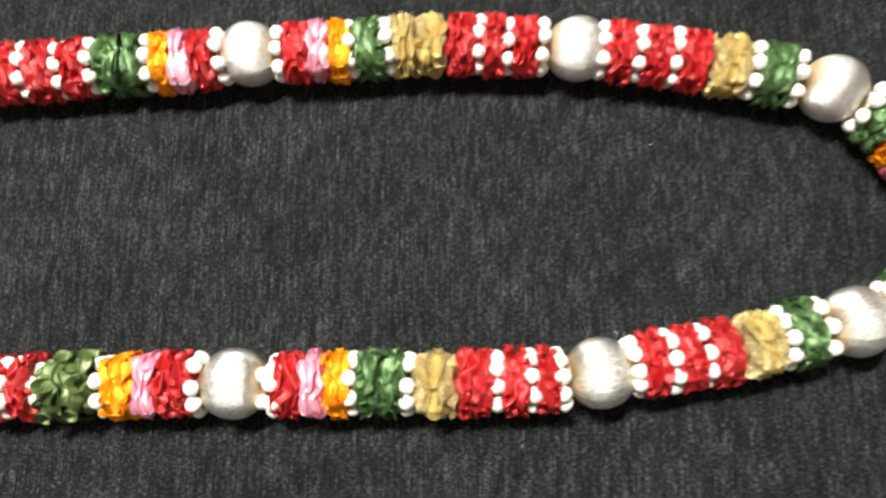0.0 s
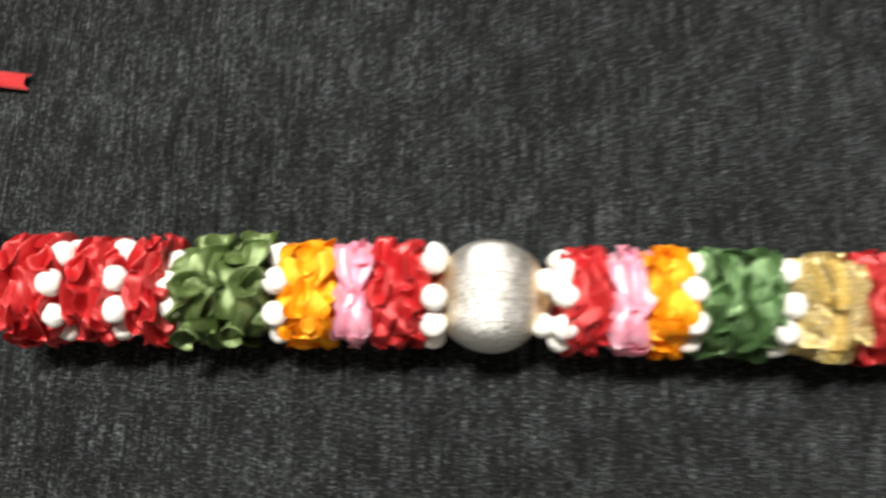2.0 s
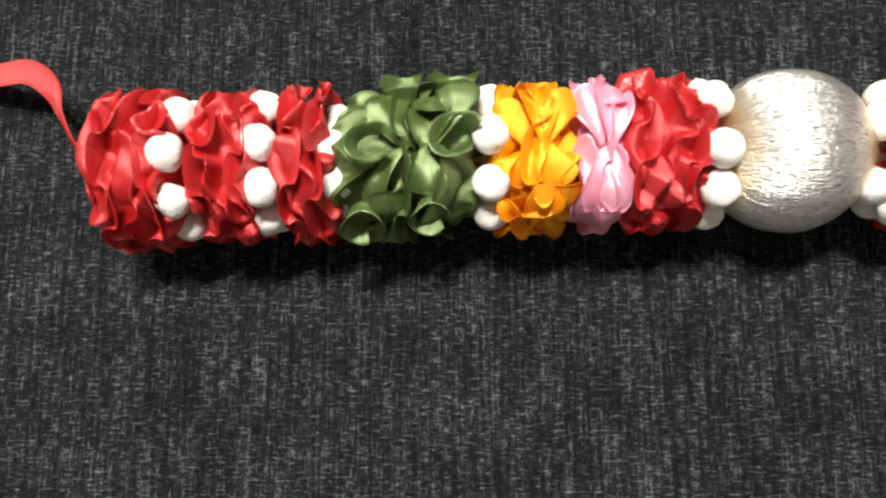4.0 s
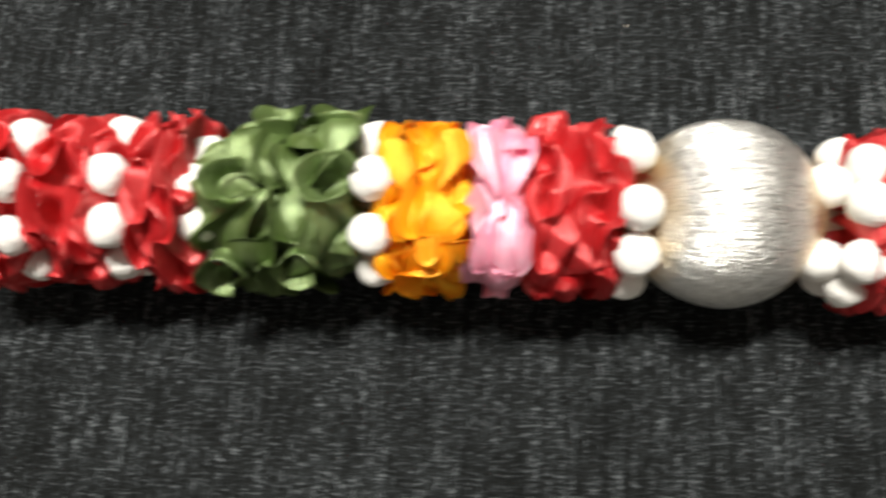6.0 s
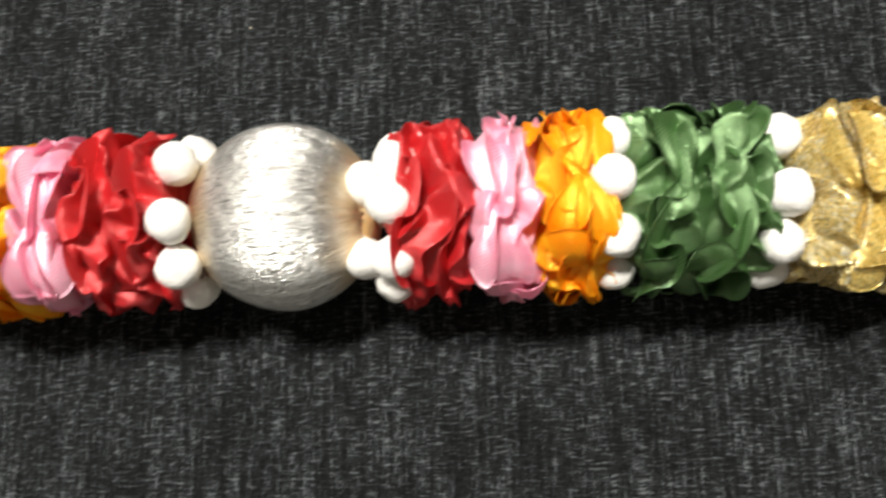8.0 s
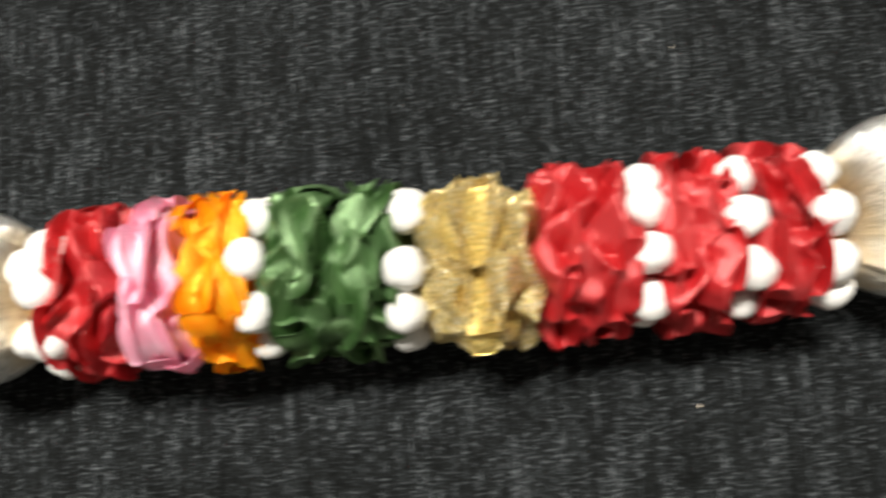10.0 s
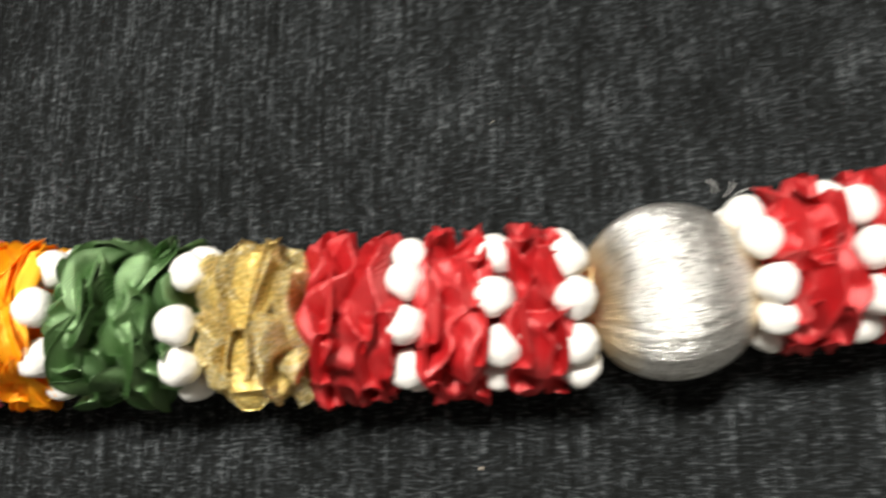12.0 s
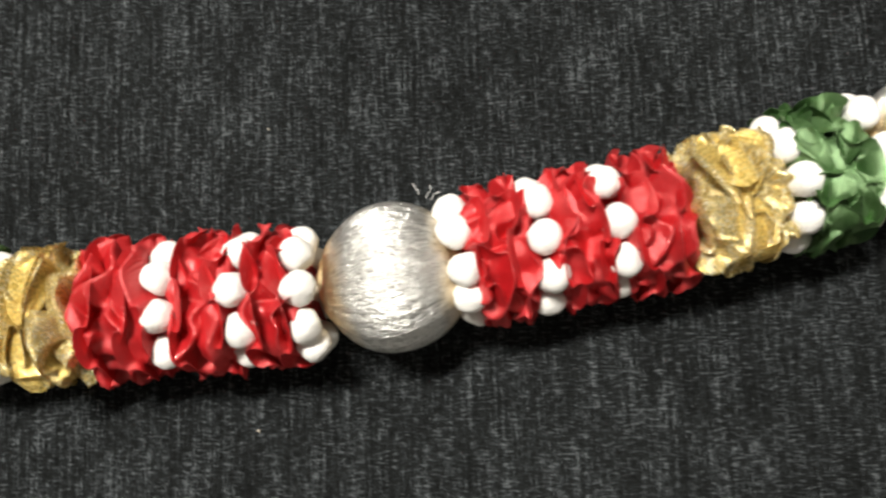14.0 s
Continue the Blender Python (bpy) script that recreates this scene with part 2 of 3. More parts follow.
def tube_material():
    m, nt, p = material("lit_tube")
    p.inputs["Base Color"].default_value = (0.9, 0.9, 0.9, 1)
    p.inputs["Emission Color"].default_value = (1.0, 0.95, 0.88, 1)
    p.inputs["Emission Strength"].default_value = 8.0
    return m


TUBE = tube_material()


# ---------------------------------------------------------------- mesh helpers
def mesh_from(name, verts, faces, mat, smooth=True, uvs=None):
    me = bpy.data.meshes.new(name)
    me.from_pydata([tuple(v) for v in verts], [], [tuple(f) for f in faces])
    me.materials.append(mat)
    if smooth:
        me.polygons.foreach_set("use_smooth", [True] * len(me.polygons))
    if uvs is not None:
        lay = me.uv_layers.new(name="uv")
        idx = np.empty(len(me.loops), np.int32)
        me.loops.foreach_get("vertex_index", idx)
        lay.data.foreach_set("uv", np.asarray(uvs, np.float32)[idx].ravel())
    me.update()
    return me


def part_mesh(name, me, parent, label="", m=None):
    ob = new(name, me)
    ob.parent = parent
    if m is not None:
        ob.matrix_local = m
    return tagged(ob, label=label)


def part(name, bm, mat, parent, label="", smooth=False):
    me = bpy.data.meshes.new(name)
    bm.to_mesh(me)
    bm.free()
    me.materials.append(mat)
    if smooth:
        me.polygons.foreach_set("use_smooth", [True] * len(me.polygons))
    return part_mesh(name, me, parent, label)


def box(bm, lo, hi):
    m = Matrix.Translation([(a + b) / 2 for a, b in zip(lo, hi)]) @ Matrix.Diagonal([b - a for a, b in zip(lo, hi)] + [1])
    bmesh.ops.create_cube(bm, size=1, matrix=m)


def slab(name, lo, hi, mat, label, category):
    bm = bmesh.new()
    box(bm, lo, hi)
    me = bpy.data.meshes.new(name)
    bm.to_mesh(me)
    bm.free()
    me.materials.append(mat)
    return tagged(new(name, me), label=label, category=category, kind="structure")


# ---------------------------------------------------------------- the room
def cloth_sheet():
    """The cloth: fine in the middle, where it is seen, and stretched out to the walls."""
    t = np.linspace(-1, 1, 141)
    g = np.sign(t) * (0.42 * np.abs(t) + 1.08 * np.abs(t) ** 5)
    X, Y = np.meshgrid(g, g, indexing="ij")
    rng = np.random.default_rng(4)
    Z = np.zeros_like(X)
    for _ in range(9):
        a, ph, wl = rng.uniform(0, math.pi), rng.uniform(0, 6.28), rng.uniform(0.05, 0.22)
        Z += 0.00009 * np.sin((X * math.cos(a) + Y * math.sin(a)) * 6.28 / wl + ph)
    n = len(t)
    verts = np.stack([X, Y, Z - 0.0004], -1).reshape(-1, 3)
    faces = [(i * n + j, (i + 1) * n + j, (i + 1) * n + j + 1, i * n + j + 1) for i in range(n - 1) for j in range(n - 1)]
    return tagged(new("ground", mesh_from("ground", verts, faces, CLOTH)), label="charcoal woven cloth with pale slubs, lying flat",
                  category="cloth", kind="structure")


cloth_sheet()
slab("floor", (-1.5, -1.5, -0.12), (1.5, 1.5, -0.02), WALL, "plain base under the dark cloth", "floor")
slab("wall_north", (-1.5, 1.5, -0.12), (1.5, 1.6, 2.0), WALL, "plain painted wall of the room", "wall")
slab("wall_south", (-1.5, -1.6, -0.12), (1.5, -1.5, 2.0), WALL, "plain painted wall of the room", "wall")
slab("wall_east", (1.5, -1.6, -0.12), (1.6, 1.6, 2.0), WALL, "plain painted wall of the room", "wall")
slab("wall_west", (-1.6, -1.6, -0.12), (-1.5, 1.6, 2.0), WALL, "plain painted wall of the room", "wall")
slab("ceiling", (-1.6, -1.6, 2.0), (1.6, 1.6, 2.1), WALL, "plain painted ceiling of the room", "ceiling")


def tube_light():
    """The lamp over the cloth: an enamelled batten on two rods, with its lit tube."""
    top = tagged(new("tube_light"), label="white enamelled tube light hanging over the cloth", category="lamp")
    x, y, z = LAMP_AT
    top.matrix_world = Matrix.Translation((x, y, z))
    bm = bmesh.new()
    box(bm, (-0.31, -0.03, 0.025), (0.31, 0.03, 0.06))
    bmesh.ops.bevel(bm, geom=bm.edges[:], offset=0.006, segments=2, affect="EDGES")
    part("housing", bm, METAL, top)
    bm = bmesh.new()
    bmesh.ops.create_cone(bm, cap_ends=True, segments=20, radius1=0.013, radius2=0.013, depth=0.56,
                          matrix=Matrix.Translation((0, 0, 0.006)) @ Matrix.Rotation(math.pi / 2, 4, "Y"))
    part("tube", bm, TUBE, top, "lit fluorescent tube", True)
    for sx in (-0.2, 0.2):
        bm = bmesh.new()
        bmesh.ops.create_cone(bm, cap_ends=True, segments=10, radius1=0.004, radius2=0.004, depth=2.0 - z - 0.05,
                              matrix=Matrix.Translation((sx, 0, 0.055 + (2.0 - z - 0.05) / 2)))
        part("rod", bm, METAL, top)


tube_light()

# ---------------------------------------------------------------- the garland's line
AXIS_Z = 0.0165
LINE = [(-0.246, 0.0275), (-0.222, 0.0285), (-0.180, 0.0295), (-0.150, 0.0300), (-0.122, 0.0310), (-0.0985, 0.0311), (-0.070, 0.0308),
        (-0.040, 0.0318), (-0.005, 0.0315), (0.020, 0.0325), (0.048, 0.0337), (0.0724, 0.0368), (0.095, 0.0412), (0.115, 0.0443),
        (0.133, 0.0475), (0.150, 0.0515), (0.172, 0.0565), (0.192, 0.061), (0.214, 0.069), (0.232, 0.088), (0.237, 0.115),
        (0.229, 0.143), (0.214, 0.163), (0.1935, 0.1775), (0.170, 0.1845), (0.130, 0.1925), (0.094, 0.1980), (0.0674, 0.2007),
        (0.026, 0.2030), (-0.015, 0.2040), (-0.040, 0.2020), (-0.082, 0.2000), (-0.1037, 0.1995), (-0.134, 0.1960), (-0.174, 0.1940),
        (-0.209, 0.1910), (-0.252, 0.1900)]


def smooth_line(pts, step=0.001):
    """Catmull-Rom through the points, resampled at even steps."""
    p = np.array([2 * np.array(pts[0]) - pts[1], *pts, 2 * np.array(pts[-1]) - pts[-2]], float)
    out = []
    for i in range(1, len(p) - 2):
        for t in np.linspace(0, 1, 40, endpoint=False):
            a, b, c, d = p[i - 1], p[i], p[i + 1], p[i + 2]
            out.append(0.5 * (2 * b + (c - a) * t + (2 * a - 5 * b + 4 * c - d) * t * t + (3 * b - a - 3 * c + d) * t ** 3))
    out = np.array([*out, p[-2]])
    s = np.r_[0, np.cumsum(np.linalg.norm(np.diff(out, axis=0), axis=1))]
    even = np.arange(0, s[-1], step)
    return even, np.stack([np.interp(even, s, out[:, k]) for k in range(out.shape[1])], -1)


S_AXIS, P_AXIS = smooth_line(LINE)
T_AXIS = np.gradient(P_AXIS, S_AXIS, axis=0)
T_AXIS /= np.linalg.norm(T_AXIS, axis=1)[:, None]
HALF = int(np.argmax(P_AXIS[:, 0]))


def along(x, far=False):
    """The way along the garland to where it passes x, on the near strand or on the far one."""
    if far:
        return float(np.interp(-x, -P_AXIS[HALF:, 0], S_AXIS[HALF:]))
    return float(np.interp(x, P_AXIS[:HALF, 0], S_AXIS[:HALF]))


def on_line(s, r, th):
    """Places at way s, at distance r from the axis and angle th from the top towards the garland's left side."""
    px, py = np.interp(s, S_AXIS, P_AXIS[:, 0]), np.interp(s, S_AXIS, P_AXIS[:, 1])
    tx, ty = np.interp(s, S_AXIS, T_AXIS[:, 0]), np.interp(s, S_AXIS, T_AXIS[:, 1])
    out, up = r * np.sin(th), r * np.cos(th)
    return np.stack([px - ty * out, py + tx * out, AXIS_Z + up], -1)


def settle(v):
    """What would sink into the cloth is pressed flat upon it."""
    z = v[..., 2]
    v[..., 2] = np.where(z < 0.003, 0.0006 + 0.0024 * np.exp((np.minimum(z, 0.003) - 0.003) / 0.0024), z)
    return v


garland = tagged(new("garland"), label="garland of ruffled satin ribbon, foam beads and silver balls on cloth", category="garland")


# ---------------------------------------------------------------- ribbon ruffles
def fold(rng, th_a, th_b, s_a, s_b, offset, width, tilt, R, s_lo, s_hi, nu=24, nv=9):
    """One bight of the ribbon from stitch to stitch: pleated narrow at both ends, it opens into a broad, tilted, cupped loop."""
    u, v = np.meshgrid(np.linspace(0, 1, nu), np.linspace(-1, 1, nv), indexing="ij")
    skew = rng.uniform(0.8, 1.3)
    env = np.sin(math.pi * u ** skew) ** 0.75
    wide = width * (0.22 + 0.78 * env)
    phi = tilt + rng.uniform(-0.7, 0.7) * (u - 0.5) * 2
    mid = s_a + (s_b - s_a) * u + offset * (0.28 + 0.72 * env) + rng.uniform(-0.0008, 0.0008) * np.sin(2 * math.pi * u)
    curve = rng.uniform(-0.0011, 0.0016) * env * (1 - v ** 2)
    pleat = 0.00045 * (1 - 0.7 * env) * np.sin(rng.uniform(5, 8) * v + rng.uniform(0, 6.28)) + 0.00028 * env * np.sin(rng.uniform(6, 11) * u + 2.0 * v)
    bulge = curve + pleat
    high = R * (0.70 + 0.31 * env ** 0.6) - 0.42 * wide * np.abs(np.sin(phi)) * env
    s = mid + wide / 2 * v * np.cos(phi) - bulge * np.sin(phi)
    r = np.minimum(high + wide / 2 * v * np.sin(phi) + bulge * np.cos(phi), R * 1.045)
    soft = 0.0012
    s = np.where(s > s_hi, s_hi + soft * np.tanh((s - s_hi) / soft / 3), np.where(s < s_lo, s_lo + soft * np.tanh((s - s_lo) / soft / 3), s))
    th = th_a + (th_b - th_a) * (u + 0.05 * np.sin(2 * math.pi * u + rng.uniform(-1, 1))) + rng.uniform(-0.10, 0.10) * v * env
    p = on_line(s, r, th)
    nrm = np.cross(np.gradient(p, axis=0), np.gradient(p, axis=1))
    nrm /= np.maximum(np.linalg.norm(nrm, axis=-1, keepdims=True), 1e-9)
    a, b = settle(p + 0.00006 * nrm).reshape(-1, 3), settle(p - 0.00006 * nrm).reshape(-1, 3)
    uv = np.stack([u * (th_b - th_a) * R * 1.15 + rng.uniform(0, 0.05), 0.0035 * v], -1).reshape(-1, 2)
    i, j = np.meshgrid(np.arange(nu - 1), np.arange(nv - 1), indexing="ij")
    q = np.stack([i * nv + j, (i + 1) * nv + j, (i + 1) * nv + j + 1, i * nv + j + 1], -1).reshape(-1, 4)
    n = nu * nv
    i = np.arange(nu - 1)
    rims = [np.stack([i * nv + e, (i + 1) * nv + e, n + (i + 1) * nv + e, n + i * nv + e], -1) for e in (0, nv - 1)]
    return np.concatenate([a, b]), np.concatenate([q, q[:, ::-1] + n] + rims), np.concatenate([uv, uv])


def frill(rng, s_mid, R, W, k, phase, bend, lean, s_lo, s_hi, nt=156, nw=9):
    """One gathered ribbon edge round the axis: it meanders, and each bight bends over sideways like a petal."""
    th = np.linspace(0, 2 * math.pi, nt, endpoint=False)
    psi = k * th + phase + sum(rng.uniform(0.2, 0.6) * np.sin(n * th + rng.uniform(0, 6.28)) for n in (1, 2, 3))
    w = np.linspace(0, 1, nw)
    PSI, Wd = np.meshgrid(psi, w, indexing="ij")
    TH = np.meshgrid(th, w, indexing="ij")[0]
    amp = 1 + sum(rng.uniform(0.1, 0.3) * np.sin(n * th + rng.uniform(0, 6.28)) for n in (2, 3, 5))
    beta = bend * amp[:, None] * np.sin(PSI) + lean
    beta = np.where(np.abs(beta) < 1e-3, 1e-3, beta)
    low = 1 + sum(rng.uniform(0.015, 0.04) * np.sin(n * th + rng.uniform(0, 6.28)) for n in (1, 2, 3, 4))
    width = W * low[:, None] * (1 + 0.16 * np.abs(np.sin(PSI)))
    r = (R - W) + width * np.sin(beta * Wd) / beta
    tip = rng.uniform(0, 6.28)
    s = s_mid + width * (1 - np.cos(beta * Wd)) / beta + 0.0009 * np.cos(TH - tip)
    soft = 0.0010
    s = np.where(s > s_hi, s_hi + soft * np.tanh((s - s_hi) / soft / 3), np.where(s < s_lo, s_lo + soft * np.tanh((s - s_lo) / soft / 3), s))
    r = r * (1 - 0.08 * np.clip(1 - np.minimum(s_hi - s, s - s_lo) / 0.0026, 0, 1.3))
    turn = TH - 0.60 / k * Wd ** 1.5 * np.sin(2 * PSI)
    v = on_line(s, r, turn)
    d1 = np.roll(v, -1, 0) - np.roll(v, 1, 0)
    d2 = np.gradient(v, axis=1)
    nrm = np.cross(d1, d2)
    nrm /= np.maximum(np.linalg.norm(nrm, axis=-1, keepdims=True), 1e-9)
    a, b = settle(v + 0.00006 * nrm), settle(v - 0.00006 * nrm)
    uv = np.stack([TH * R * 1.5, 0.0035 * (2 * Wd - 1)], -1)
    verts = np.concatenate([a.reshape(-1, 3), b.reshape(-1, 3), a[:, -1], b[:, -1]])
    uvs = np.concatenate([uv.reshape(-1, 2)] * 2 + [uv[:, -1]] * 2)
    i, j = np.meshgrid(np.arange(nt), np.arange(nw - 1), indexing="ij")
    i2 = (i + 1) % nt
    q = np.stack([i * nw + j, i2 * nw + j, i2 * nw + j + 1, i * nw + j + 1], -1).reshape(-1, 4)
    half = nt * nw
    i = np.arange(nt)
    e = 2 * half + np.stack([i, (i + 1) % nt, nt + (i + 1) % nt, nt + i], -1)
    return verts, np.concatenate([q, q[:, ::-1] + half, e]), uvs


def crease(q, soft=0.35):
    """A wave between -1 and 1 of flat slopes that meet in slightly rounded creases."""
    return np.arcsin(np.sin(q) * (1 - 0.06 * soft)) / math.asin(1 - 0.06 * soft)


def ridge(q):
    """A wave of thin crests with broad hollows between them, its crests where crease() has its own."""
    return 1 - 2 * np.abs(np.sin((q - math.pi / 2) / 2)) ** 0.9


def puff(rng, s_lo, s_hi, R, k, period, sway, pinches=4, nt=260, deep=0.0016):
    """The gathered body of a ruffle: one sleeve of ribbon whose creased folds run round the axis, meander, fork and close up at the stitches."""
    ns = max(26, int((s_hi - s_lo) / 0.00026))
    th, s = np.meshgrid(np.linspace(0, 2 * math.pi, nt, endpoint=False), np.linspace(s_lo, s_hi, ns), indexing="ij")
    x = s - (s_lo + s_hi) / 2
    half = (s_hi - s_lo) / 2
    ph = rng.uniform(0, 6.28, 12)
    m = sway * (np.sin(k * th + ph[0] + 0.9 * np.sin(th + ph[1])) + 0.55 * np.sin((k + 3) * th + ph[2] + 180 * x) + 0.3 * np.sin((2 * k + 5) * th + ph[3] - 260 * x))
    squeeze, dip = np.zeros_like(th), np.zeros_like(th)
    for n in range(pinches):
        d = np.angle(np.exp(1j * (th - 2 * math.pi * (n + rng.uniform(-0.15, 0.15)) / pinches))) * R
        xi = rng.uniform(-0.45, 0.45) * half
        squeeze += 0.9 * np.exp(-(d / 0.0040) ** 2)
        dip += np.exp(-(d / 0.0030) ** 2 - ((x - xi) / 0.0026) ** 2)
        m += 0.55 * (xi - x) * np.exp(-(d / 0.0045) ** 2)
    q = 2 * math.pi * (x + m) / period + ph[4]
    tall = deep * (0.75 + 0.35 * np.sin(2 * th + ph[5] + 170 * x)) / (1 + 0.35 * squeeze)
    slant = 2 * math.pi * (x + 0.0021 * np.sin(3 * th + ph[6])) / (period * 1.6) + rng.choice((-1, 1)) * 5 * th + ph[7]
    slant = slant + 0.9 * np.sin(2 * th + ph[8])
    cross = 7 * th + ph[9] + 300 * x * np.sin(th + ph[10])
    r = R - 0.0010 + tall * (0.4 * crease(q) + 0.6 * ridge(q)) + 0.00070 * crease(slant) + 0.00022 * crease(cross + 0.7 * np.sin(q)) - 0.0030 * dip
    end = np.clip((half - np.abs(x)) / 0.0024, 0, 1)
    r *= 0.62 + 0.38 * np.sqrt(np.clip(1 - (1 - end) ** 2, 0, 1))
    r[:, 0] = r[:, -1] = 0.002
    lean = 0.0009 * np.sin(q + 1.2 * np.sin(2 * th + ph[11])) * end
    flare = 0.0014 * np.sin(5 * th + ph[5] + np.sign(x)) * (1 - end)
    v = settle(on_line(s + lean + flare, r, th + 0.05 * np.sin(slant)))
    i, j = np.meshgrid(np.arange(nt), np.arange(ns - 1), indexing="ij")
    i2 = (i + 1) % nt
    f = np.stack([i * ns + j, i2 * ns + j, i2 * ns + j + 1, i * ns + j + 1], -1).reshape(-1, 4)
    return v.reshape(-1, 3), f, np.stack([th * R * 1.3, x * 1.8], -1).reshape(-1, 2)


def curl(rng, s_at, th_at, R, na=46, nh=7):
    """A bight of the ribbon that stands on its edge as an open ring."""
    size, open_at = rng.uniform(0.0040, 0.0050), rng.uniform(-0.6, 0.6)
    ang, h = np.meshgrid(np.linspace(0.25, 5.4, na) + open_at, np.linspace(0, 1, nh), indexing="ij")
    flare = size * (0.62 + 0.42 * h ** 1.5) * (1 + 0.10 * np.sin(2 * ang + open_at))
    r = R * (0.80 + 0.30 * h) + 0.0005 * np.sin(3 * ang) * h
    out = []
    for grow in (1.0, 0.965):
        out.append(settle(on_line(s_at + grow * flare * np.cos(ang), r, th_at + grow * flare * 0.92 * np.sin(ang) / r)).reshape(-1, 3))
    i, j = np.meshgrid(np.arange(na - 1), np.arange(nh - 1), indexing="ij")
    q = np.stack([i * nh + j, (i + 1) * nh + j, (i + 1) * nh + j + 1, i * nh + j + 1], -1).reshape(-1, 4)
    n = na * nh
    i = np.arange(na - 1)
    rim = np.stack([i * nh + nh - 1, (i + 1) * nh + nh - 1, n + (i + 1) * nh + nh - 1, n + i * nh + nh - 1], -1)
    uv = np.stack([ang * size, h * 0.006], -1).reshape(-1, 2)
    return np.concatenate(out), np.concatenate([q, q[:, ::-1] + n, rim]), np.concatenate([uv, uv])


def scoop(rng, s_at, th_at, turn, splay, R, reach, wide, cup, s_lo, s_hi, nu=15, nv=9):
    """A pleat that leaves its stitch pinched and opens like a spoon: hollow (cup above 0) or humped, with a rounded free lip."""
    u, v = np.meshgrid(np.linspace(0, 1, nu), np.linspace(-1, 1, nv), indexing="ij")
    run = reach * u * (1 - 0.22 * v ** 2 * u)
    half_w = wide / 2 * (0.14 + 0.86 * np.sin(0.5 * math.pi * np.minimum(u * 1.15, 1.0)) ** 1.3)
    bow = rng.uniform(-0.0012, 0.0012)
    side = run * math.sin(splay) * (1 - 0.35 * u) + bow * u ** 2
    hollow = cup * half_w * (v ** 2 - 0.35) + 0.10 * half_w * np.sin(rng.uniform(2.5, 4.5) * v + rng.uniform(0, 6.28))
    rise = R * (0.80 + 0.19 * np.sin(0.5 * math.pi * u) ** 0.8) + rng.uniform(-0.0005, 0.0004)
    r = rise + hollow * np.sqrt(u) + 0.0011 * np.clip((u - 0.72) / 0.28, 0, 1) ** 2 * np.sign(cup) * (v ** 2 - 0.6)
    r = np.minimum(r, R * 1.06)
    s = s_at + side + half_w * np.sin(1.25 * v) / math.sin(1.25) * (1 - 0.18 * abs(cup) * u)
    soft = 0.0014
    s = np.where(s > s_hi, s_hi + soft * np.tanh((s - s_hi) / soft / 3), np.where(s < s_lo, s_lo + soft * np.tanh((s - s_lo) / soft / 3), s))
    r = r * (1 - 0.08 * np.clip(1 - np.minimum(s_hi - s, s - s_lo) / 0.0026, 0, 1.3))
    th = th_at + turn * run * math.cos(splay) / R + 0.00025 * np.sin(5 * u + 3 * v) / R
    p = on_line(s, r, th)
    nrm = np.cross(np.gradient(p, axis=0), np.gradient(p, axis=1))
    nrm /= np.maximum(np.linalg.norm(nrm, axis=-1, keepdims=True), 1e-9)
    a, b = settle(p + 0.00007 * nrm).reshape(-1, 3), settle(p - 0.00007 * nrm).reshape(-1, 3)
    uv = np.stack([run + rng.uniform(0, 0.05), half_w * v], -1).reshape(-1, 2)
    i, j = np.meshgrid(np.arange(nu - 1), np.arange(nv - 1), indexing="ij")
    q = np.stack([i * nv + j, (i + 1) * nv + j, (i + 1) * nv + j + 1, i * nv + j + 1], -1).reshape(-1, 4)
    n = nu * nv
    i, j = np.arange(nu - 1), np.arange(nv - 1)
    rims = [np.stack([i * nv + e, (i + 1) * nv + e, n + (i + 1) * nv + e, n + i * nv + e], -1) for e in (0, nv - 1)]
    tip = (nu - 1) * nv + j
    rims.append(np.stack([tip, tip + 1, n + tip + 1, n + tip], -1))
    return np.concatenate([a, b]), np.concatenate([q, q[:, ::-1] + n] + rims), np.concatenate([uv, uv])


